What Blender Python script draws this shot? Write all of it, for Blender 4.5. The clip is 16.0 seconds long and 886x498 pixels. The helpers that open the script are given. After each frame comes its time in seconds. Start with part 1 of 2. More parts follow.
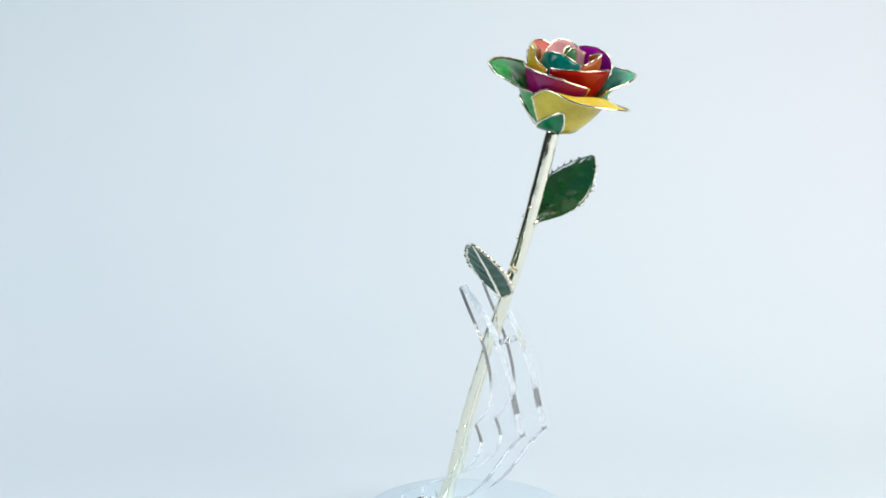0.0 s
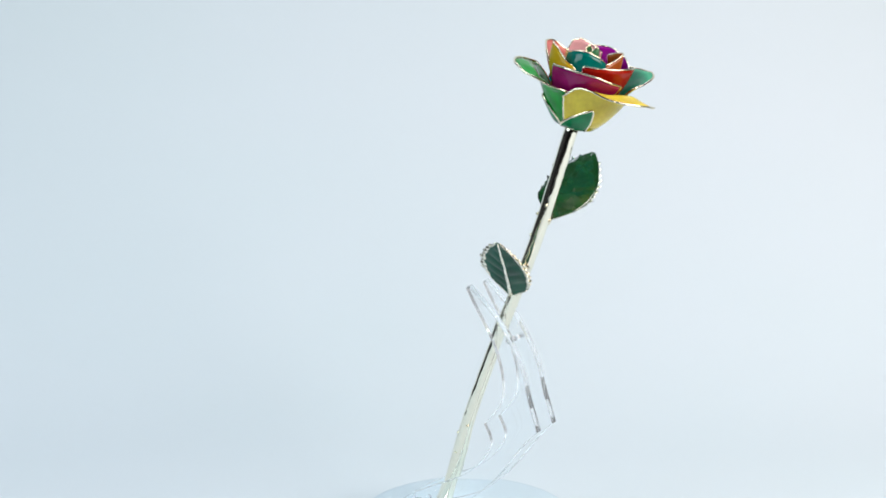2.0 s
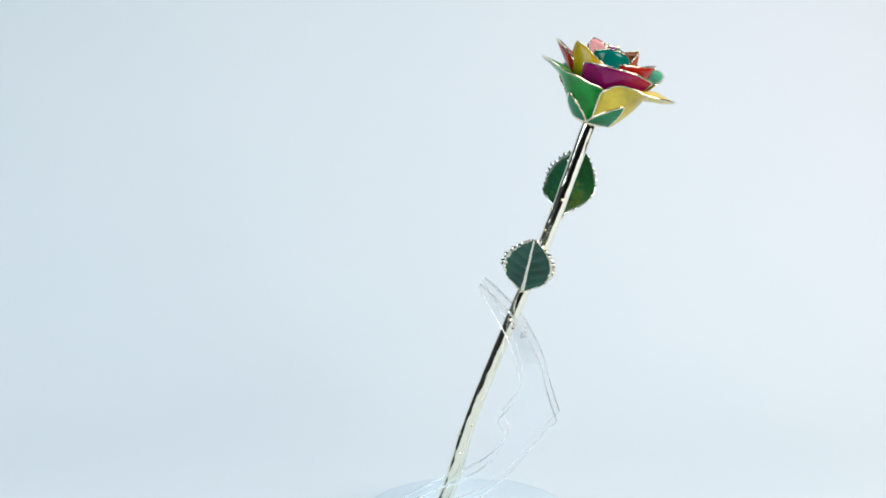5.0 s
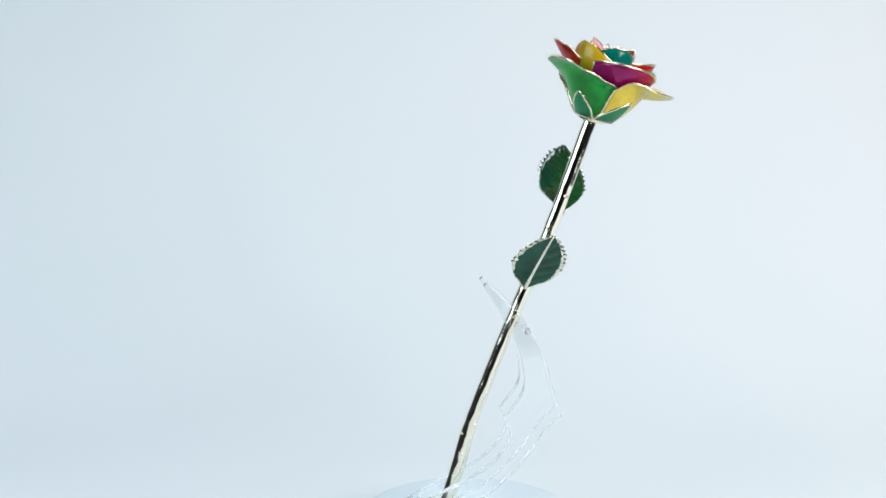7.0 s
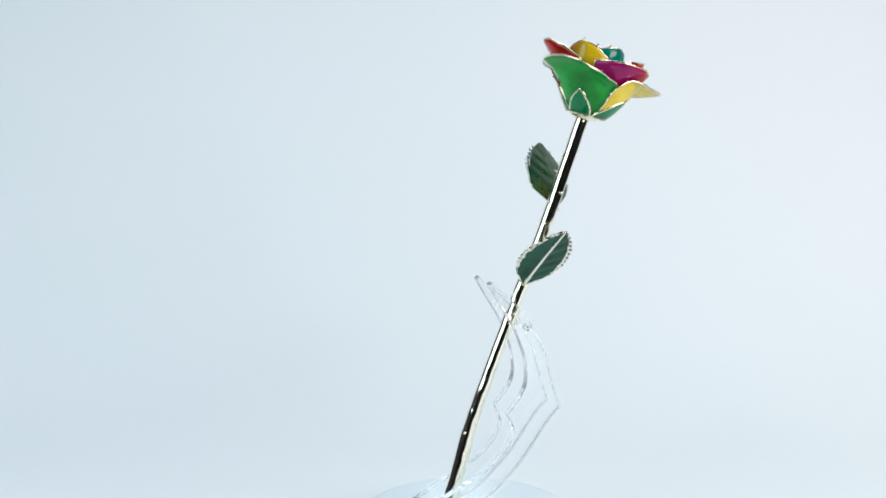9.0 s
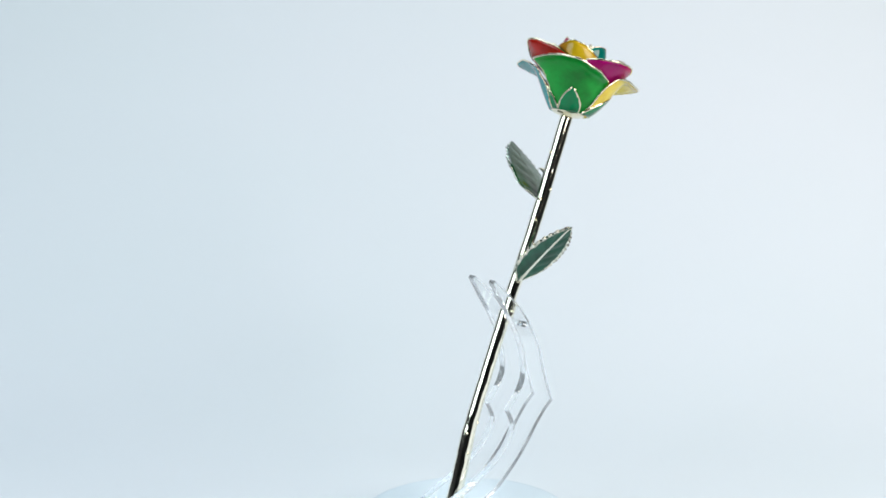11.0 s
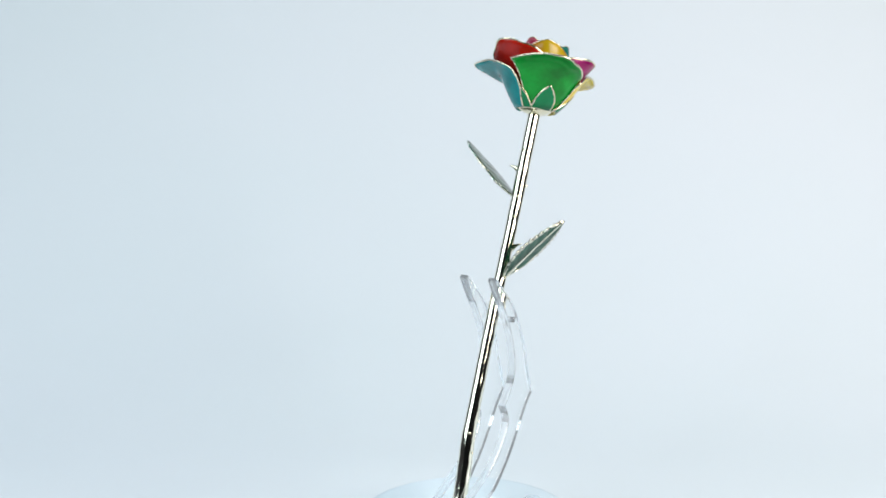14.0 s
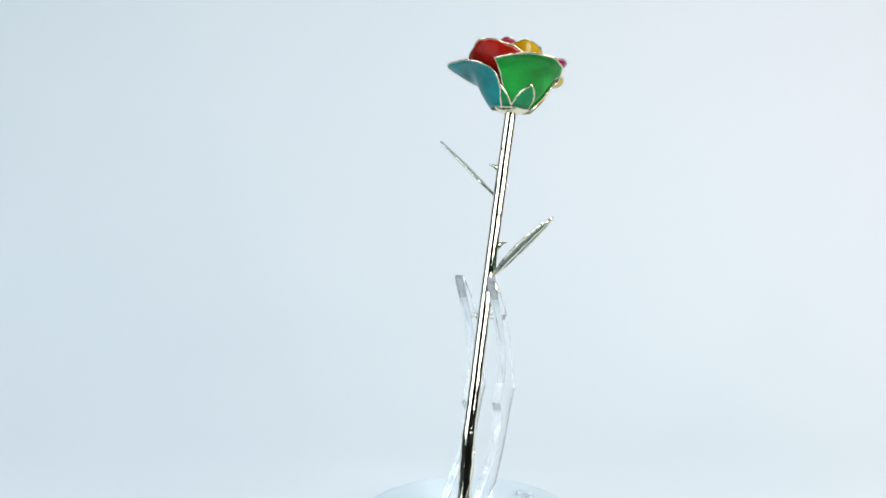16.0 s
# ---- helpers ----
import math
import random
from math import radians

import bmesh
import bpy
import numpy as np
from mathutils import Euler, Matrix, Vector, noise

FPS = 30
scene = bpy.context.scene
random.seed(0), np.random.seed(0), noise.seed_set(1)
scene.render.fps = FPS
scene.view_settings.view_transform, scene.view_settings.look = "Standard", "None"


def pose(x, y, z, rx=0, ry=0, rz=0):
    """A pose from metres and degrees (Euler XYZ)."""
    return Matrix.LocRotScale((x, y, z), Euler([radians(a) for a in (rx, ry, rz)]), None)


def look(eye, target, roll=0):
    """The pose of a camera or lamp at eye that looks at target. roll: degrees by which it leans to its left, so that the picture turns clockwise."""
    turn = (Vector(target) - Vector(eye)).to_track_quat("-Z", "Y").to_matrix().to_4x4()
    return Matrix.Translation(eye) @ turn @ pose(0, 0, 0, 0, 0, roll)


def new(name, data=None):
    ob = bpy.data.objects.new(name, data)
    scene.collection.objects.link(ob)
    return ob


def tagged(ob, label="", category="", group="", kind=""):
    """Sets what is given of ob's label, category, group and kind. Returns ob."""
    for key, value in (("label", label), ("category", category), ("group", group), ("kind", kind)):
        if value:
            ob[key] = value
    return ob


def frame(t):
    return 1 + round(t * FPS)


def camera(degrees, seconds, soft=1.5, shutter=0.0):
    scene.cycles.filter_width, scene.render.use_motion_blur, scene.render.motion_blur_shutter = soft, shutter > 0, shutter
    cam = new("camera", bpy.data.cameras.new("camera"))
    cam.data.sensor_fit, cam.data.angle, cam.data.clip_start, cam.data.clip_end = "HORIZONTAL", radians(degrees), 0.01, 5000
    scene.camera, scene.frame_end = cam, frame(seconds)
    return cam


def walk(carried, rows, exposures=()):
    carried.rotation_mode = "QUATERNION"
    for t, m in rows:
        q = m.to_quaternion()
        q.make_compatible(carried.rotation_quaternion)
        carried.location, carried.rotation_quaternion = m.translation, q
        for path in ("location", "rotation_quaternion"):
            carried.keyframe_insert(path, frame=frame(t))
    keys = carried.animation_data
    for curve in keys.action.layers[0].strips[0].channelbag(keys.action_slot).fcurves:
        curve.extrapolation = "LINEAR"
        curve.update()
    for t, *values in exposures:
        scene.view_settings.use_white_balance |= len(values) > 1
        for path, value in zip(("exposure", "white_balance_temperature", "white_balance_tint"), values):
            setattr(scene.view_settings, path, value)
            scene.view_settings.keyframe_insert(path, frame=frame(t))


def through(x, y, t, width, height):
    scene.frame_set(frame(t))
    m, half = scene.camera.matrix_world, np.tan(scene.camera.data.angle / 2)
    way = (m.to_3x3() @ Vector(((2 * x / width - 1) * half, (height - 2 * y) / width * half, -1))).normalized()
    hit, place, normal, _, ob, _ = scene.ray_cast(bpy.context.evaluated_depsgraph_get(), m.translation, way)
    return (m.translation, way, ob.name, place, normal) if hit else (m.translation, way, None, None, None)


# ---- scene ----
# The camera stands still on a tripod, level with the flower and tilted down a little.
EYE = (0.0, -0.650, 0.2657)
YAW, PITCH = radians(-0.997), radians(10.242)
AIM = (EYE[0] + math.sin(YAW) * math.cos(PITCH), EYE[1] + math.cos(YAW) * math.cos(PITCH), EYE[2] - math.sin(PITCH))
cam = camera(39.24, 16.0, soft=1.7)
walk(cam, [(0.0, look(EYE, AIM, -0.5)), (16.0, look(EYE, AIM, -0.5))])

# ---- light: a dark studio with soft boxes round a pale sweep ----
world = bpy.data.worlds.new("studio_air")
world.use_nodes = True
world.node_tree.nodes["Background"].inputs[0].default_value = (0.02, 0.022, 0.025, 1)
scene.world = world
scene.view_settings.exposure = 0.0


def softbox(name, eye, target, width, height, watts, colour):
    lamp = bpy.data.lights.new(name, "AREA")
    lamp.shape, lamp.size, lamp.size_y, lamp.energy, lamp.color = "RECTANGLE", width, height, watts, colour
    ob = new(name, lamp)
    ob.matrix_world = look(eye, target)
    return ob


# An added fill lamp over the sweep brightens the paper and table.
softbox("backdrop_fill", (0.032, 0.52, 1.62), (0.05, 0.12, 0.168), 1.2, 0.3, 7.6, (0.802, 0.835, 0.970))
softbox("softbox_right", (0.89, -0.64, 0.640), (0.273, 0.16, 0.119), 0.84, 0.66, 19.2, (1.0, 0.927, 0.878))
softbox("softbox_left", (-0.93, -0.59, 0.690), (0.007, 0.43, 0.091), 0.84, 0.76, 10.9, (0.788, 0.936, 1.0))


# ---- materials ----
def material(name):
    m = bpy.data.materials.new(name)
    m.use_nodes = True
    nt = m.node_tree
    return m, nt, nt.nodes["Principled BSDF"], nt.nodes["Material Output"]


def noise_node(nt, scale, detail=4.0, rough=0.55, source="Object"):
    co = nt.nodes.new("ShaderNodeTexCoord")
    n = nt.nodes.new("ShaderNodeTexNoise")
    n.inputs["Scale"].default_value, n.inputs["Detail"].default_value = scale, detail
    n.inputs["Roughness"].default_value = rough
    nt.links.new(co.outputs[source], n.inputs["Vector"])
    return n


def ramp(nt, source, low, high, p0=0.3, p1=0.7):
    r = nt.nodes.new("ShaderNodeValToRGB")
    r.color_ramp.elements[0].position, r.color_ramp.elements[1].position = p0, p1
    r.color_ramp.elements[0].color, r.color_ramp.elements[1].color = (*low, 1), (*high, 1)
    nt.links.new(source, r.inputs["Fac"])
    return r


def bump(nt, source, strength, distance, target):
    b = nt.nodes.new("ShaderNodeBump")
    b.inputs["Strength"].default_value, b.inputs["Distance"].default_value = strength, distance
    nt.links.new(source, b.inputs["Height"])
    nt.links.new(b.outputs["Normal"], target)
    return b


def paper(name, low, high, rough=0.8):
    m, nt, p, out = material(name)
    n = noise_node(nt, 1.6, 3)
    r = ramp(nt, n.outputs["Fac"], low, high)
    nt.links.new(r.outputs["Color"], p.inputs["Base Color"])
    p.inputs["Roughness"].default_value = rough
    p.inputs["Specular IOR Level"].default_value = 0.2
    f = noise_node(nt, 900, 2)
    bump(nt, f.outputs["Fac"], 0.08, 0.0003, p.inputs["Normal"])
    return m


def gold(name, colour, rough, grain, relief):
    m, nt, p, out = material(name)
    n = noise_node(nt, grain, 5)
    low = tuple(c * 0.93 for c in colour)
    r = ramp(nt, n.outputs["Fac"], low, colour)
    nt.links.new(r.outputs["Color"], p.inputs["Base Color"])
    p.inputs["Metallic"].default_value = 1.0
    w = noise_node(nt, grain * 0.3, 3)
    q = ramp(nt, w.outputs["Fac"], (rough * 0.6,) * 3, (rough * 1.5,) * 3)
    nt.links.new(q.outputs["Color"], p.inputs["Roughness"])
    bump(nt, n.outputs["Fac"], relief, 0.0004, p.inputs["Normal"])
    return m


def enamel(name, colour, through=0.28, cloud=0.42, blush=None, span=(0.0, 0.4), haze=0.07):
    """Thin coloured lacquer over a real petal: glossy, cloudy, and lit through from behind."""
    m, nt, p, out = material(name)
    n = noise_node(nt, 55, 4)
    deep = tuple(c * (1 - cloud) for c in colour)
    pale = tuple(min(1, c * (1 + cloud)) for c in colour)
    r = ramp(nt, n.outputs["Fac"], deep, pale, 0.3, 0.72)
    fine = noise_node(nt, 600, 3)
    mix = nt.nodes.new("ShaderNodeMix")
    mix.data_type, mix.blend_type = "RGBA", "MULTIPLY"
    mix.inputs["Factor"].default_value = 0.25
    g = ramp(nt, fine.outputs["Fac"], (0.75,) * 3, (1.1,) * 3)
    tone = r.outputs["Color"]
    if blush:
        # a second dye that runs in from one side of the petal
        co = nt.nodes.new("ShaderNodeTexCoord")
        axes = nt.nodes.new("ShaderNodeSeparateXYZ")
        nt.links.new(co.outputs["Generated"], axes.inputs[0])
        run = nt.nodes.new("ShaderNodeMapRange")
        run.inputs["From Min"].default_value, run.inputs["From Max"].default_value = span
        run.inputs["To Min"].default_value, run.inputs["To Max"].default_value = 0.85, 0.0
        nt.links.new(axes.outputs["X"], run.inputs["Value"])
        dye = nt.nodes.new("ShaderNodeMix")
        dye.data_type = "RGBA"
        dye.inputs["B"].default_value = (*blush, 1)
        nt.links.new(run.outputs["Result"], dye.inputs["Factor"])
        nt.links.new(tone, dye.inputs["A"])
        tone = dye.outputs["Result"]
    nt.links.new(tone, mix.inputs["A"])
    nt.links.new(g.outputs["Color"], mix.inputs["B"])
    nt.links.new(mix.outputs["Result"], p.inputs["Base Color"])
    p.inputs["Roughness"].default_value = 0.5
    p.inputs["Specular IOR Level"].default_value = 0.0
    p.inputs["Coat Weight"].default_value = 1.0
    p.inputs["Coat Roughness"].default_value = haze
    p.inputs["Coat IOR"].default_value = 1.46
    bump(nt, n.outputs["Fac"], 0.3, 0.002, p.inputs["Normal"])
    t = nt.nodes.new("ShaderNodeBsdfTranslucent")
    nt.links.new(mix.outputs["Result"], t.inputs["Color"])
    s = nt.nodes.new("ShaderNodeMixShader")
    s.inputs["Fac"].default_value = through
    nt.links.new(p.outputs["BSDF"], s.inputs[1])
    nt.links.new(t.outputs["BSDF"], s.inputs[2])
    nt.links.new(s.outputs["Shader"], out.inputs["Surface"])
    return m


def leaf_lacquer(name, low, high, coat, index):
    """A real leaf sealed under thick clear lacquer."""
    m, nt, p, out = material(name)
    n = noise_node(nt, 110, 5)
    r = ramp(nt, n.outputs["Fac"], low, high)
    nt.links.new(r.outputs["Color"], p.inputs["Base Color"])
    p.inputs["Roughness"].default_value = 0.45
    p.inputs["Specular IOR Level"].default_value = 0.1
    p.inputs["Coat Weight"].default_value = coat
    p.inputs["Coat IOR"].default_value = index
    w = noise_node(nt, 300, 3)
    q = ramp(nt, w.outputs["Fac"], (0.05,) * 3, (0.16,) * 3)
    nt.links.new(q.outputs["Color"], p.inputs["Coat Roughness"])
    b = bump(nt, n.outputs["Fac"], 0.12, 0.002, p.inputs["Normal"])
    nt.links.new(b.outputs["Normal"], p.inputs["Coat Normal"])
    return m


def clear_acrylic(name):
    m, nt, p, out = material(name)
    p.inputs["Base Color"].default_value = (0.985, 0.995, 1.0, 1)
    p.inputs["Roughness"].default_value = 0.02
    p.inputs["IOR"].default_value = 1.49
    p.inputs["Transmission Weight"].default_value = 1.0
    n = noise_node(nt, 60, 2)
    bump(nt, n.outputs["Fac"], 0.03, 0.0006, p.inputs["Normal"])
    return m


def cut_acrylic(name):
    """The sawn and flamed edge of the sheet: clear, with milky white added to lift its dark reflections."""
    m, nt, p, out = material(name)
    p.inputs["Base Color"].default_value = (0.93, 0.97, 1.0, 1)
    p.inputs["Roughness"].default_value = 0.03
    p.inputs["IOR"].default_value = 1.49
    p.inputs["Transmission Weight"].default_value = 1.0
    n = noise_node(nt, 420, 3)
    bump(nt, n.outputs["Fac"], 0.06, 0.0006, p.inputs["Normal"])
    t = nt.nodes.new("ShaderNodeBsdfTranslucent")
    t.inputs["Color"].default_value = (0.46, 0.49, 0.52, 1)
    d = nt.nodes.new("ShaderNodeBsdfDiffuse")
    d.inputs["Color"].default_value = (0.5, 0.52, 0.53, 1)
    both = nt.nodes.new("ShaderNodeAddShader")
    nt.links.new(t.outputs["BSDF"], both.inputs[0])
    nt.links.new(d.outputs["BSDF"], both.inputs[1])
    s = nt.nodes.new("ShaderNodeMixShader")
    s.inputs["Fac"].default_value = 0.18
    nt.links.new(p.outputs["BSDF"], s.inputs[1])
    nt.links.new(both.outputs["Shader"], s.inputs[2])
    nt.links.new(s.outputs["Shader"], out.inputs["Surface"])
    return m


SWEEP = paper("pale_blue_sweep_paper", (0.622, 0.70, 0.728), (0.655, 0.712, 0.75))
PALE = paper("pale_reflector_paint", (0.60, 0.655, 0.69), (0.64, 0.69, 0.72), 0.7)
DARK = paper("dark_studio_paint", (0.035, 0.036, 0.04), (0.05, 0.05, 0.055), 0.7)
DISC = paper("turntable_white_plastic", (0.525, 0.635, 0.69), (0.55, 0.655, 0.705), 0.6)
GOLD = gold("polished_pale_gold", (0.93, 0.90, 0.76), 0.075, 260, 0.16)
RIM = gold("gold_trim", (0.90, 0.82, 0.61), 0.10, 500, 0.6)
CREAM_GOLD = gold("matt_cream_gold", (0.92, 0.88, 0.74), 0.24, 500, 0.2)
LEAF_EDGE = gold("lacquered_gold_edge", (0.74, 0.78, 0.70), 0.2, 500, 0.3)
ACRYLIC = clear_acrylic("clear_acrylic")
CUT_EDGE = cut_acrylic("whitened_acrylic_edge")
GREEN = enamel("green_enamel", (0.005, 0.38, 0.040))
YELLOW = enamel("yellow_enamel", (0.96, 0.70, 0.075), 0.18, 0.25)
TURQUOISE = enamel("turquoise_enamel", (0.002, 0.31, 0.32))
MAGENTA = enamel("magenta_enamel", (0.38, 0.006, 0.16), blush=(0.42, 0.010, 0.06), span=(1.0, 0.72))
MINT = enamel("mint_green_enamel", (0.03, 0.42, 0.22))
SCARLET = enamel("scarlet_enamel", (0.47, 0.014, 0.007), haze=0.13)
AMBER = enamel("amber_enamel", (0.48, 0.33, 0.010), blush=(0.50, 0.12, 0.010), span=(0.02, 0.36), haze=0.2)
RED = enamel("orange_red_enamel", (0.35, 0.011, 0.004))
PURPLE = enamel("purple_enamel", (0.31, 0.006, 0.29))
TEAL = enamel("deep_teal_enamel", (0.001, 0.18, 0.145))
ORANGE = enamel("orange_enamel", (0.44, 0.11, 0.02))
PINK = enamel("pink_enamel", (1.0, 0.52, 0.55), 0.2, 0.12)
SEPAL = enamel("emerald_enamel", (0.001, 0.26, 0.085), 0.14)
# Paler scarlet and amber for the petals' insides, with the sheen painted in.
SALMON_SHEEN = enamel("salmon_sheen_enamel", (0.85, 0.24, 0.20), 0.35, 0.25)
CREAM_SHEEN = enamel("cream_yellow_sheen_enamel", (0.84, 0.64, 0.27), 0.35, 0.25)
ROSE_RED = enamel("rose_red_enamel", (0.50, 0.05, 0.10), 0.3)
BUD = enamel("pale_green_enamel", (0.09, 0.30, 0.13))
LEAF = leaf_lacquer("dark_green_lacquer", (0.0008, 0.030, 0.005), (0.003, 0.056, 0.011), 1.0, 1.75)
TEAL_LEAF = leaf_lacquer("dark_teal_green_lacquer", (0.0008, 0.040, 0.020), (0.003, 0.085, 0.048), 0.4, 1.5)


def part(name, bm, mat, parent=None, label="", smooth=True):
    """One bmesh, in millimetres, as one mesh object under its thing or part."""
    bmesh.ops.scale(bm, vec=(0.001,) * 3, verts=bm.verts)
    for f in bm.faces:
        f.smooth = smooth
    me = bpy.data.meshes.new(name)
    bm.to_mesh(me)
    bm.free()
    me.materials.append(mat)
    ob = new(name, me)
    ob.parent = parent
    return tagged(ob, label)


def grid_skin(bm, rows, flip=False):
    """Quads over a grid of points; returns the vertices."""
    vs = [[bm.verts.new(p) for p in r] for r in rows]
    for i in range(len(vs) - 1):
        for j in range(len(vs[0]) - 1):
            q = (vs[i][j], vs[i][j + 1], vs[i + 1][j + 1], vs[i + 1][j])
            bm.faces.new(q[::-1] if flip else q)
    return vs


def sheet(rows, thick):
    """A closed sheet of some thickness over a grid of points."""
    bm = bmesh.new()
    n, m = len(rows), len(rows[0])
    back = []
    for i in range(n):
        line = []
        for j in range(m):
            a = rows[min(i + 1, n - 1)][j] - rows[max(i - 1, 0)][j]
            b = rows[i][min(j + 1, m - 1)] - rows[i][max(j - 1, 0)]
            c = a.cross(b)
            line.append(rows[i][j] - (c.normalized() if c.length > 1e-9 else Vector((0, 0, 1))) * thick)
        back.append(line)
    f, g = grid_skin(bm, rows), grid_skin(bm, back, True)
    ring = lambda v: v[0] + [r[-1] for r in v[1:]] + v[-1][-2::-1] + [r[0] for r in v[-2:0:-1]]
    a, b = ring(f), ring(g)
    for k in range(len(a)):
        l = (k + 1) % len(a)
        bm.faces.new((a[l], a[k], b[k], b[l]))
    bmesh.ops.recalc_face_normals(bm, faces=bm.faces)
    return bm


def tube(points, radii, sides=10, closed=False, bm=None):
    """A round rod of varying radius along a line of points."""
    bm = bm or bmesh.new()
    n = len(points)
    up, rings = None, []
    for i, p in enumerate(points):
        a = points[(i + 1) % n] if closed or i + 1 < n else points[i]
        b = points[i - 1] if closed or i else points[0]
        d = (a - b).normalized()
        if up is None:
            up = d.orthogonal()
        up = (up - d * up.dot(d)).normalized()
        side = d.cross(up)
        r = radii[i] if hasattr(radii, "__len__") else radii
        rings.append([bm.verts.new(p + (up * math.cos(k * math.tau / sides) + side * math.sin(k * math.tau / sides)) * r) for k in range(sides)])
    for i in range(n if closed else n - 1):
        u, v = rings[i], rings[(i + 1) % n]
        for k in range(sides):
            bm.faces.new((u[k], u[(k + 1) % sides], v[(k + 1) % sides], v[k]))
    if not closed:
        bm.faces.new(rings[0][::-1])
        bm.faces.new(rings[-1])
    return bm


def blend(xs, ys, x):
    """A smooth line through a few values."""
    x = min(max(x, xs[0]), xs[-1])
    k = next(i for i in range(1, len(xs)) if x <= xs[i])
    t = (x - xs[k - 1]) / (xs[k] - xs[k - 1])
    s = lambda i: (ys[min(i + 1, len(ys) - 1)] - ys[max(i - 1, 0)]) / (xs[min(i + 1, len(xs) - 1)] - xs[max(i - 1, 0)])
    h = xs[k] - xs[k - 1]
    return ((2 * t ** 3 - 3 * t * t + 1) * ys[k - 1] + (t ** 3 - 2 * t * t + t) * h * s(k - 1)
            + (3 * t * t - 2 * t ** 3) * ys[k] + (t ** 3 - t * t) * h * s(k))


# ---- the studio ----
def solid_box(name, x0, x1, y0, y1, z0, z1, mat):
    bm = bmesh.new()
    bmesh.ops.create_cube(bm, size=1)
    for v in bm.verts:
        v.co = ((x0, x1)[v.co.x > 0] * 1000, (y0, y1)[v.co.y > 0] * 1000, (z0, z1)[v.co.z > 0] * 1000)
    return tagged(part(name, bm, mat, smooth=False), kind="structure")


FLOOR_Z = -0.74
solid_box("floor", -1.35, 2.2, -2.6, 0.74, FLOOR_Z - 0.1, FLOOR_Z, DARK)["label"] = "dark studio floor under the table"
solid_box("ceiling", -1.35, 2.2, -2.6, 0.74, 1.86, 1.96, DARK)["label"] = "dark painted studio ceiling"
# Unseen wall, added pale to brighten reflections in the leaf and the acrylic.
solid_box("bounce_wall", -1.35, 2.2, 0.74, 0.84, FLOOR_Z - 0.1, 1.96, PALE)["label"] = "pale unseen wall added as a reflector"
solid_box("wall_south", -1.35, 2.2, -2.7, -2.6, FLOOR_Z - 0.1, 1.96, DARK)["label"] = "dark painted studio wall"
solid_box("wall_east", 2.2, 2.3, -2.7, 0.84, FLOOR_Z - 0.1, 1.96, DARK)["label"] = "dark painted studio wall"
solid_box("wall_west", -1.45, -1.35, -2.7, 0.84, FLOOR_Z - 0.1, 1.96, DARK)["label"] = "dark painted studio wall"

TABLE_Z = -28.0


def backdrop():
    """A seamless sheet: flat under the turntable, bent up behind it without a line."""
    line = [(-420.0, TABLE_Z), (-200.0, TABLE_Z), (60.0, TABLE_Z), (160.0, TABLE_Z)]
    for k in range(1, 25):
        a = k / 24 * math.pi / 2
        line.append((160 + 520 * math.sin(a), TABLE_Z + 520 * (1 - math.cos(a))))
    line.append((680.0, 1560.0))
    rows = [[Vector((x, y, z)) for x in (-540, -536, -270, 0, 250, 496, 500)] for y, z in line]
    ob = part("backdrop", sheet(rows, 4.0), SWEEP)
    return tagged(ob, "seamless pale blue-white paper sweep behind the rose", "backdrop", kind="structure")


backdrop()
solid_box("table", -0.62, 0.58, -0.43, 0.72, FLOOR_Z, TABLE_Z / 1000 - 0.006, DARK)["label"] = "plain table under the paper sweep"


# ---- the turntable ----
def turntable():
    bm = bmesh.new()
    prof = [(0.0, 0.0), (54.0, 0.0), (56.8, -0.4), (58.8, -1.3), (60.0, -2.8), (60.4, -5.0), (60.4, -9.0), (58.5, -11.0), (54.0, -11.5), (54.0, TABLE_Z + 0.2), (0.0, TABLE_Z + 0.2)]
    rings = []
    for r, z in prof:
        rings.append([bm.verts.new((r * math.cos(k * math.tau / 96), r * math.sin(k * math.tau / 96), z)) for k in range(96)] if r else [bm.verts.new((0, 0, z))])
    for a, b in zip(rings, rings[1:]):
        for k in range(96):
            l = (k + 1) % 96
            q = [a[0], b[k], b[l]] if len(a) == 1 else [a[k], b[0], a[l]] if len(b) == 1 else [a[k], b[k], b[l], a[l]]
            bm.faces.new(q)
    bmesh.ops.recalc_face_normals(bm, faces=bm.faces)
    root = new("turntable")
    part("platter", bm, DISC, root)
    return tagged(root, "round pale blue-white motorised display turntable", "turntable")


# ---- the clear stand ----
ALONG, ACROSS = Vector((0.820, 0.572, 0.0)), Vector((0.572, -0.820, 0.0))
OUTER = [(10.2, 131.9), (17.6, 125.1), (28.5, 113.9), (35.9, 102.0), (41.9, 89.2), (45.6, 74.8), (50.8, 58.6),
         (45.2, 53.5), (39.4, 46.4), (33.2, 37.8), (26.2, 29.2), (18.6, 21.6), (9.4, 13.9), (-3.0, 7.9), (-18.0, 3.0), (-36.0, 0.4)]
INNER = [(-36.0, 4.5), (-26.0, 11.0), (-12.0, 18.4), (-2.6, 22.6), (8.3, 29.0), (17.6, 37.6), (22.8, 46.5), (22.7, 51.5),
         (19.4, 58.3), (26.8, 67.2), (30.2, 74.2), (30.4, 82.0), (28.9, 90.6), (24.8, 102.2), (19.4, 112.2), (13.9, 121.2), (8.9, 130.3)]
CORNERS = [OUTER[0], (50.8, 58.6), OUTER[-1], INNER[0], (19.4, 58.3), INNER[-1]]


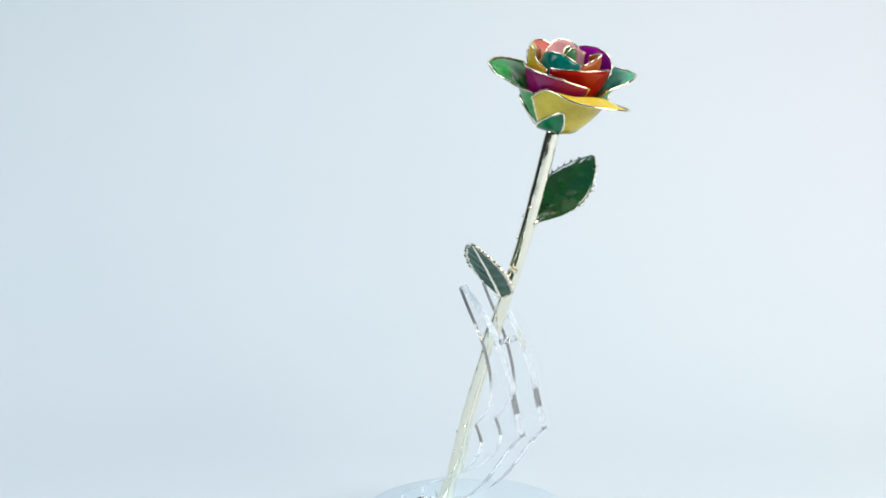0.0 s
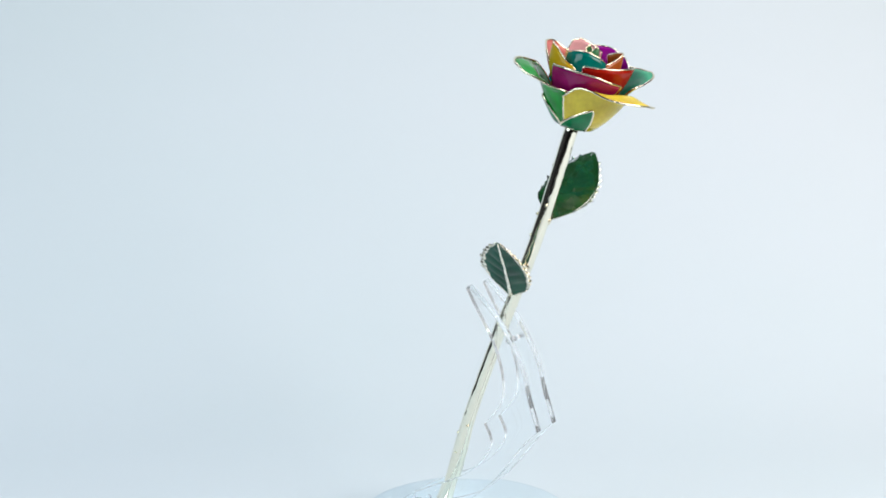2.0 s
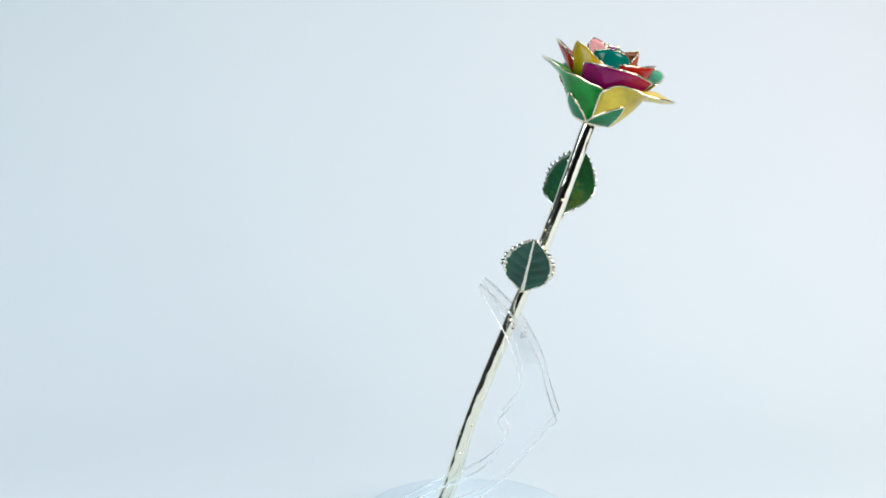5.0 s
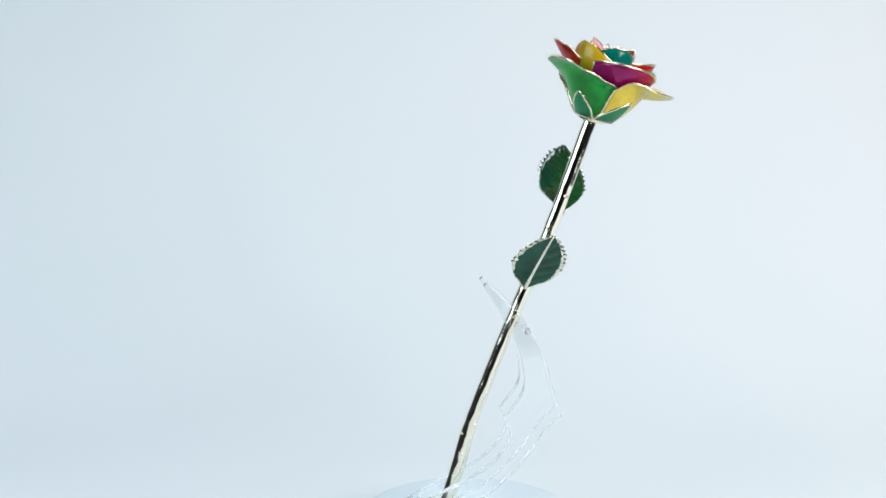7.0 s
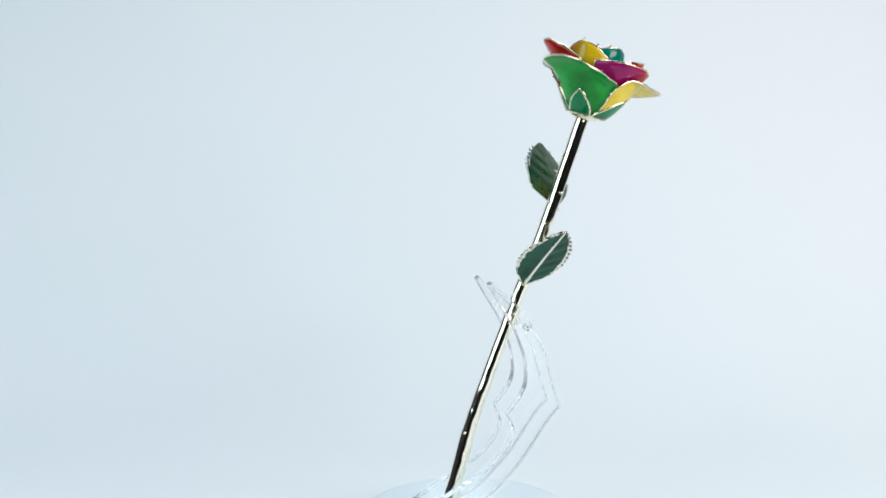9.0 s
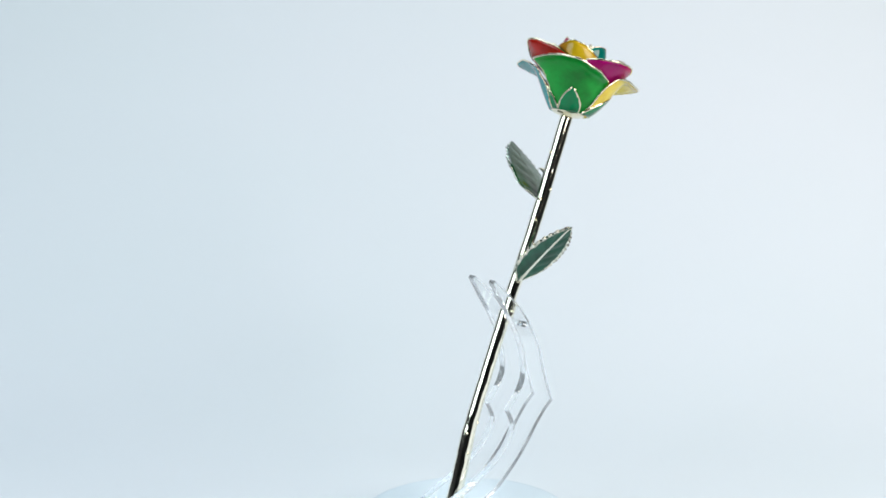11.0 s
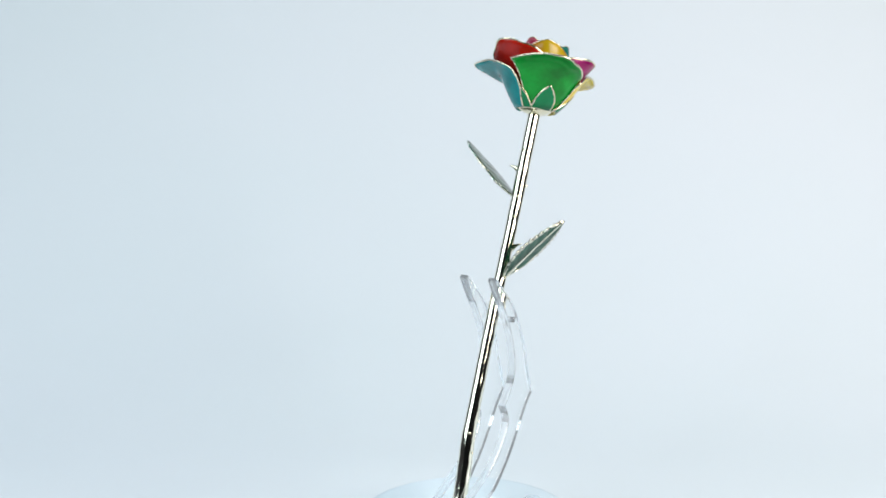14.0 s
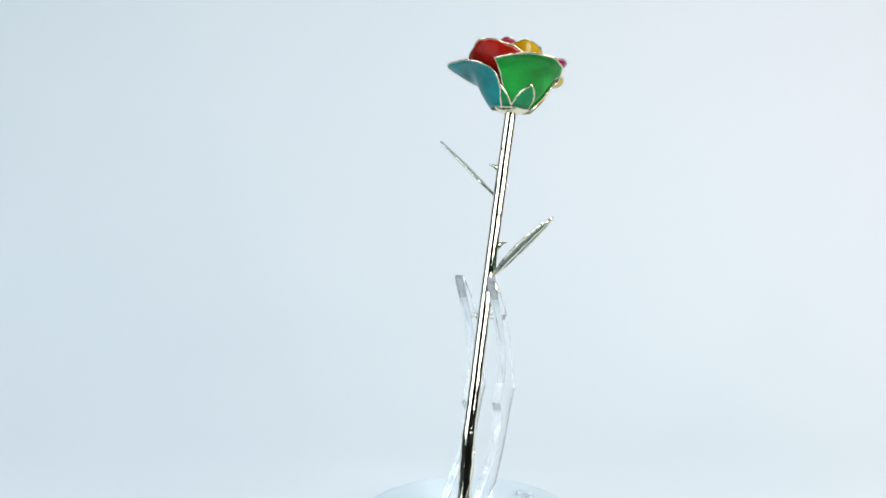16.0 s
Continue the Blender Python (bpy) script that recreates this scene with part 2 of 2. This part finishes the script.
def plate_outline():
    """The stand's leaf-like profile, rounded between its points and sharp at the tip, the elbow, the heel and the notch."""
    pts = [Vector(p) for p in OUTER + INNER]
    n, line = len(pts), []
    hard = [k for k, p in enumerate(OUTER + INNER) if p in CORNERS]
    for i in range(n):
        a, b = pts[i], pts[(i + 1) % n]
        ta = (b - a) if i in hard else (b - pts[i - 1]) / 2
        tb = (b - a) if (i + 1) % n in hard else (pts[(i + 2) % n] - a) / 2
        for k in range(5):
            t = k / 5
            line.append(a * (2 * t ** 3 - 3 * t * t + 1) + ta * (t ** 3 - 2 * t * t + t) + b * (3 * t * t - 2 * t ** 3) + tb * (t ** 3 - t * t))
    return line


def stand():
    root = new("rose_stand")
    line = plate_outline()
    for middle in (-6.1, 11.6):
        bm = bmesh.new()
        ring = []
        for off in (-2.4, 2.4):
            ring.append([bm.verts.new(ALONG * p.x + ACROSS * (middle + off) + Vector((0, 0, p.y))) for p in line])
        bm.faces.new(ring[0])
        bm.faces.new(ring[1][::-1])
        for k in range(len(line)):
            l = (k + 1) % len(line)
            bm.faces.new((ring[0][k], ring[1][k], ring[1][l], ring[0][l]))
        bmesh.ops.recalc_face_normals(bm, faces=bm.faces)
        edges = [e for e in bm.edges if len(e.link_faces) == 2 and e.calc_face_angle(0) > 1.2]
        bmesh.ops.bevel(bm, geom=edges, offset=0.3, segments=2, affect="EDGES", profile=0.5)
        for f in bm.faces:
            f.material_index = 1 if f.calc_area() < 400 else 0
        plate = part("side_plate", bm, ACRYLIC, root, smooth=False)
        plate.data.materials.append(CUT_EDGE)
        plate.visible_shadow = False
    for s, z in ((32.5, 104.3), (-25.0, 4.0)):
        a, b = [ALONG * s + ACROSS * q + Vector((0, 0, z)) for q in (-3.8, 9.3)]
        part("crossbar", tube([a, a.lerp(b, 0.5), b], 1.5, 24), ACRYLIC, root)
    return tagged(root, "clear acrylic display stand with two curved side plates", "display stand")


# ---- the rose ----
STEM = [(-10.0, -9.7, 0.0), (-3.3, -4.8, 25.0), (1.3, -1.5, 45.0), (7.4, 1.9, 65.0), (22.5, 11.5, 110.0), (40.1, 22.5, 160.0), (58.0, 32.2, 217.0)]
HEART = Vector((57.5, 31.8, 217.0))
AXIS = Vector((0.275, 0.145, 1.0)).normalized()
E1 = (Vector((1, 0, 0)) - AXIS * AXIS.x).normalized()
E2 = AXIS.cross(E1)


def bloom(rho, theta, h):
    """A point by its distance from the flower's axis, the angle round it in degrees and the height above its base."""
    a = radians(theta)
    return HEART + (E1 * math.cos(a) + E2 * math.sin(a)) * rho + AXIS * h


def stem_at(z):
    zs = [p[2] for p in STEM]
    return Vector((blend(zs, [p[0] for p in STEM], z), blend(zs, [p[1] for p in STEM], z), z))


def cup(h, theta):
    """How far the outside of the flower lies from its axis at a height; one flank is flatter than the rest."""
    flat = 2.6 * max(0.0, math.cos(radians(theta + 165))) ** 2 * blend((0, 5, 13, 21, 30), (0.6, 1.0, 1.0, 0.4, 0.0), h)
    return blend((0, 2, 5, 9, 13, 18, 22, 27, 34, 42), (8.8, 10.8, 13.4, 16.3, 18.8, 21.4, 23.8, 26.6, 29.6, 32.0), h) - flat


def petal(root, mat, mid, half, rim, low, gap, flare, wave, label, thick=0.55, trim=0.48, taper=0.85, lean=0.0, arch=0.24, lining=None):
    """rim: (side -1..1, radius, height) from one corner to the other; gap: how far it lies inside the cup;
    flare: how late it leaves the cup on its way to the rim; lining: the inside's colour, with pale sheen painted in."""
    us, rr, hh = zip(*rim)
    n, m = 17, 25
    rows = []
    for i in range(n):
        v = i / (n - 1)
        w = taper + (1 - taper) * min(1, v / 0.5)
        line = []
        for j in range(m):
            u = -1 + 2 * j / (m - 1)
            R, H = blend(us, rr, u), blend(us, hh, u)
            R += wave * noise.noise((u * 2.3 + mid, 2.0, mid * 0.1))
            H += 0.8 * wave * noise.noise((u * 4.1, mid * 0.3, 4.0))
            h = low + (H - low) * (v if flare < 3 else v + (0.08 + arch * (1 - u * u)) * math.sin(v * math.pi))
            g = gap + lean * u
            turn = mid + u * half * w
            rho = max(cup(h, turn) - g, 2.0) + (R - max(cup(H, turn) - g, 2.0)) * v ** flare
            rho += 0.8 * math.cos(radians(turn - 50)) * (1 - v)
            line.append(bloom(rho, turn, h))
        rows.append(line)
    edge = [r[0] for r in rows] + rows[-1][1:-1] + [r[-1] for r in rows[::-1]]
    bm = sheet(rows, thick)
    bm.faces.ensure_lookup_table()
    for f in bm.faces[:(n - 1) * (m - 1)] if lining else ():
        f.material_index = 1
    ob = part("petal", bm, mat, root, label)
    if lining:
        ob.data.materials.append(lining)
    fine = []
    for a, b in zip(edge, edge[1:]):
        fine += [a, a.lerp(b, 0.5)]
    fine.append(edge[-1])
    outward = lambda p: (p - HEART - AXIS * (p - HEART).dot(AXIS)).normalized()
    fine = [p + outward(p) * thick * 0.6 + noise.noise_vector(p * 0.9) * 0.22 for p in fine]
    radii = [trim * (1 + 0.35 * noise.noise(p * 0.8)) for p in fine]
    part("gold_rim", tube(fine, radii, 8), RIM, ob)
    return ob


def flower(root):
    # three outer petals that flare and curl over
    petal(root, GREEN, -98.3, 53.3, [(-1, 29, 22.8), (-0.5, 32.4, 25.4), (0, 36.5, 25.6), (0.3, 34.0, 23.4), (0.62, 28.5, 21.2), (1, 22.4, 19.6)], 0.8, 0.0, 4.5, 0.7, "large green enamel outer petal", taper=0.92)
    petal(root, YELLOW, 20, 69, [(-1, 23.6, 17.5), (-0.78, 25.8, 23.8), (-0.33, 33.5, 22.6), (-0.12, 36.6, 22.6), (0.13, 38, 22.2), (0.3, 37, 20.5), (0.6, 33, 17.5), (1, 25, 15)], 0.8, -0.8, 6, 0.5, "yellow enamel outer petal with curled tip", lean=0.25, arch=0.40, taper=0.98)
    petal(root, TURQUOISE, 150.5, 53.5, [(-1, 25, 15), (-0.6, 30, 18.0), (-0.16, 38.5, 21.6), (0.1, 34, 23.0), (0.35, 30, 23.3), (0.85, 22.8, 19.3), (1, 21.0, 15.5)], 0.8, -1.7, 7, 0.5, "turquoise enamel outer petal with curled tip", lean=0.3, arch=0.16)
    # second ring
    petal(root, MAGENTA, -38, 48, [(-1, 19, 28.8), (-0.3, 27, 31.0), (0.3, 28.5, 31.0), (1, 26.5, 28)], 1.6, 2.6, 2.2, 0.5, "magenta enamel petal")
    petal(root, MINT, 84, 50, [(-1, 26, 27), (-0.35, 32, 32.2), (0.3, 31, 31), (1, 24, 27)], 1.6, 2.6, 3.5, 0.6, "mint green enamel petal")
    petal(root, SCARLET, -158, 46, [(-1, 27.4, 26), (-0.6, 29, 30), (-0.22, 30.5, 33.8), (0.3, 24, 32.6), (0.65, 21, 31), (1, 18, 28)], 1.6, 6.0, 2.6, 0.5, "scarlet enamel petal", lining=SALMON_SHEEN)
    # third ring
    petal(root, AMBER, -100, 48, [(-1, 17.5, 32), (-0.65, 18, 35.4), (-0.3, 18.5, 37.2), (0.0, 17.8, 36.4), (0.3, 17, 34.8), (0.6, 16.5, 32.4), (1, 14.5, 29.5)], 2.4, 5.0, 2.2, 0.5, "amber enamel petal", trim=0.36, lining=CREAM_SHEEN)
    petal(root, RED, 10, 46, [(-1, 22, 33), (0, 23.5, 35.3), (0.5, 23, 35.8), (1, 20, 34)], 2.4, 5.0, 2.2, 0.5, "orange-red enamel petal", trim=0.36)
    petal(root, PURPLE, 122, 48, [(-1, 20.5, 30.5), (-0.5, 22, 34.4), (0, 22.5, 37.0), (0.5, 19, 37), (1, 16, 33)], 2.4, 5.0, 2.2, 0.5, "purple enamel petal", trim=0.36)
    # fourth ring and the bud
    petal(root, TEAL, -36, 54, [(-1, 12, 35.5), (-0.2, 12.5, 38.3), (0.3, 12.3, 37.4), (0.7, 12, 35.6), (1, 11, 32.5)], 3.2, 9.0, 2, 0.3, "deep teal enamel inner petal", trim=0.36)
    petal(root, ORANGE, 58, 40, [(-1, 10.5, 33.5), (-0.3, 12.5, 36.5), (0.1, 14.5, 39.3), (0.5, 12.5, 38.5), (1, 10, 36)], 3.2, 9.0, 2, 0.3, "orange enamel inner petal", trim=0.36)
    petal(root, ROSE_RED, 182, 58, [(-1, 11, 36), (0, 10.3, 40.2), (0.5, 11, 39), (1, 11, 35)], 3.2, 9.0, 2, 0.3, "pink enamel inner petal", trim=0.36, lining=PINK)
    petal(root, BUD, 5, 55, [(-1, 2.9, 35.5), (0, 3.4, 40.0), (1, 2.7, 36)], 4.0, 15, 1.5, 0.3, "pale green enamel bud petal", 0.5, 0.42)
    petal(root, BUD, 190, 74, [(-1, 2.4, 35), (0, 2.6, 39.2), (1, 2.4, 35)], 4.0, 16, 1.5, 0.3, "pale green enamel bud petal", 0.5, 0.42)
    # the gold calyx under the petals
    bm = bmesh.new()
    rings = []
    for rho, h in ((2.6, -2.2), (4.2, -1.6), (7.2, -0.9), (9.6, 0.4), (10.6, 2.2), (9.0, 3.0), (3.0, 2.6)):
        flank = [1 - 0.16 * max(0.0, math.cos(radians(k * 9 + 165))) ** 2 for k in range(40)]
        rings.append([bm.verts.new(bloom(rho * flank[k] * (1 + 0.05 * math.sin(5 * k * math.tau / 40)), k * 9, h)) for k in range(40)])
    for a, b in zip(rings, rings[1:]):
        for k in range(40):
            bm.faces.new((a[k], a[(k + 1) % 40], b[(k + 1) % 40], b[k]))
    bm.faces.new(rings[0][::-1])
    bm.faces.new(rings[-1])
    part("calyx", bm, RIM, root, "pale gold calyx cup")
    for low, mid, half, h, out in ((-94, -96, 33, 12.6, 0.8), (-27, -9, 29, 13.8, 1.7), (-163, -166, 34, 14.0, 0.8), (58, 58, 34, 13.0, 0.8), (126, 126, 34, 13.0, 0.8)):
        sepal(root, low, mid, half, h, out)


def sepal(root, low, mid, half, top, out):
    rows = []
    for i in range(11):
        v = i / 10
        h = 0.9 + (top - 0.9) * v
        w = half * (1 - v ** 1.2) + 0.4
        turns = [low + (mid - low) * v + w * (-1 + j / 4) for j in range(9)]
        rows.append([bloom(cup(h, q) + out + 0.8 * math.cos(radians(mid - 50)) * (1 - v), q, h) for q in turns])
    ob = part("sepal", sheet(rows, 0.5), SEPAL, root, "emerald enamel sepal with gold edge")
    edge = [r[0] for r in rows] + [r[-1] for r in rows[-2::-1]]
    edge = [p + noise.noise_vector(p) * 0.2 for p in edge]
    part("gold_rim", tube(edge, [0.64 * (1 + 0.25 * noise.noise(p)) for p in edge], 8), RIM, ob)


def stem(root):
    pts, radii = [], []
    for k in range(87):
        z = 1.5 + k * 2.5
        p = stem_at(z)
        pts.append(p + noise.noise_vector(p * 0.12) * 0.15)
        radii.append(3.45 + 0.13 * noise.noise(p * 0.22) + 0.9 * math.exp(-((z - 4) / 4) ** 2) + 0.5 / (1 + math.exp((z - 48) / 4)))
    part("stem", tube(pts, radii, 28), GOLD, root, "polished pale gold rose stem")
    for z, way in ((186.0, Vector((-0.77, 0.64, 0.10))), (144.0, Vector((0.77, -0.64, 0.10)))):
        a = stem_at(z)
        way.normalize()
        line = [a + way * d + Vector((0, 0, b)) for d, b in ((2.0, -1.0), (3.6, -0.6), (5.0, 0.0), (6.4, 0.5), (8.0, 0.4))]
        part("thorn", tube(line, [2.6, 1.7, 0.95, 0.6, 0.12], 10), RIM, root)


def nubs(root):
    """Small casting nubs left on the stem."""
    for z, turn in ((196.0, -150.0), (176.0, -40.0), (160.0, -100.0), (112.0, -60.0), (47.0, -110.0), (52.0, -20.0), (171.0, -118.0), (36.0, -60.0)):
        a = stem_at(z)
        way = Vector((math.cos(radians(turn)), math.sin(radians(turn)), 0.1))
        part("casting_nub", tube([a + way * d for d in (2.6, 3.5, 4.1, 4.4)], [1.2, 1.0, 0.65, 0.1], 8), RIM, root)


def leaf(root, base, tip, side, width, bow, border, ribbed, lacquer, edging, deep, fold, full, relief, label):
    """A serrated leaf from base to tip; side: the way across it; border: the share that the flat gold edge takes;
    full: how much wider each half is near the base."""
    way = tip - base
    length = way.length
    way = way / length
    normal = way.cross(side).normalized()
    side = normal.cross(way)

    def half(s, q):
        w = width / 2 * blend((0, 0.08, 0.22, 0.40, 0.55, 0.72, 0.88, 1.0), (0.10, 0.36, 0.76, 1.0, 0.99, 0.78, 0.44, 0.06), s)
        return w * (1 + full[q > 0] * math.exp(-((s - 0.15) / 0.16) ** 2))

    def at(s, q):
        lift = bow * math.sin(s * math.pi) + fold * q * q * half(s, q)
        return base + way * (s * length) + side * (q * half(s, q)) + normal * lift

    n, m = 60, 24
    rows = []
    for i in range(n + 1):
        s, line = i / n, []
        for j in range(m + 1):
            q = -0.99 + 1.98 * j / m
            vein = (0.5 + 0.5 * math.sin(s * 36 - abs(q) * 7 + (1.3 if q > 0 else 0))) ** 2
            line.append(at(s, q) + normal * (relief * vein * abs(q) ** 0.5 * (1 - abs(q)) * 2 + 0.18 * noise.noise((s * 6, q * 3, bow))))
        rows.append(line)
    blade = part("leaf", sheet(rows, 0.6), lacquer, root, label)
    if ribbed:
        line = [at(0.01 + 0.985 * k / 24, 0.0) - normal * 0.45 for k in range(25)]
        line = [p + noise.noise_vector(p * 0.5) * 0.25 for p in line]
        part("midrib", tube(line, [1.05 - 0.022 * k for k in range(25)], 10), CREAM_GOLD, blade)
    for q in (-1, 1):
        teeth, steps = 14, 6
        rows = []
        for k in range(teeth * steps + 1):
            s = k / (teeth * steps)
            size = min(1, max(0, (s - 0.24) * 6)) * min(1, (1.04 - s) * 7) * (0.85 + 0.6 * noise.noise((k // steps * 1.7, q * 2.0, bow)))
            saw = (0.0, 0.22, 0.46, 0.74, 1.0, 0.42)[k % steps] * size
            inner = at(s, q * (1 - border - 0.06 * noise.noise((s * 14, q * 3, 1.0)) - 0.05 * noise.noise((s * 40, q * 5, 2.0))))
            outer = at(s, q) + side * (q * (0.15 + saw * 1.75)) + way * (saw * 0.9)
            rows.append([inner + normal * 0.35, inner.lerp(outer, 0.5) + normal * 0.5, outer + normal * 0.2])
        part("serrated_rim", sheet(rows, deep * (1 if q > 0 else -1)), edging, blade)
    part("leaf_stalk", tube([base - way * 3.2, base - way * 1.0, base + way * 2.5], [1.7, 1.5, 1.1], 10), RIM, blade)


def rose():
    root = new("rose")
    stem(root)
    nubs(root)
    flower(root)
    leaf(root, Vector((44.0, 27.5, 169.0)), Vector((29.8, 61.0, 199.0)), Vector((0.720, 0.606, -0.337)), 25.0, -0.8, 0.05, False, LEAF, LEAF_EDGE, 0.8, 0.10, (0.42, 0.0), 0.22, "dark green lacquered upper leaf with serrated gold edge")
    leaf(root, Vector((29.6, 13.0, 128.0)), Vector((55.2, -7.3, 160.4)), Vector((0.759, 0.613, -0.219)), 24.6, 0.5, 0.11, True, TEAL_LEAF, CREAM_GOLD, 1.2, 0.03, (0.08, 0.22), 0.55, "dark green lacquered lower leaf with gold midrib")
    return tagged(root, "gold-dipped rose with rainbow enamel petals in a clear stand", "rose")


def clip():
    """A small bent piece of clear acrylic that lies on the platter and rides round with it."""
    pts = [Vector((40.5 + 3.6 * math.sin(radians(a)), -1.5 + 5.0 * math.cos(radians(a)), 1.3 + 0.9 * math.sin(radians(a) / 1.2) ** 2)) for a in range(-30, 211, 12)]
    return tagged(part("clip", tube(pts, [1.05 + 0.2 * math.sin(k * 0.5) for k in range(len(pts))], 12), CUT_EDGE), "small bent clear acrylic clip lying on the turntable", "clip")


TURNTABLE, STAND, ROSE, CLIP = turntable(), stand(), rose(), clip()


def motions():
    angles = (-77.95, -71.75, -65.20, -58.33, -51.19, -43.85, -36.33, -28.70, -21.01, -13.30, -5.62, 1.98, 9.45, 16.74, 23.80, 30.59, 37.05)
    for thing in (TURNTABLE, STAND, ROSE, CLIP):
        walk(thing, [(float(t), pose(0, 0, 0, 0, 0, a)) for t, a in enumerate(angles)])


motions()
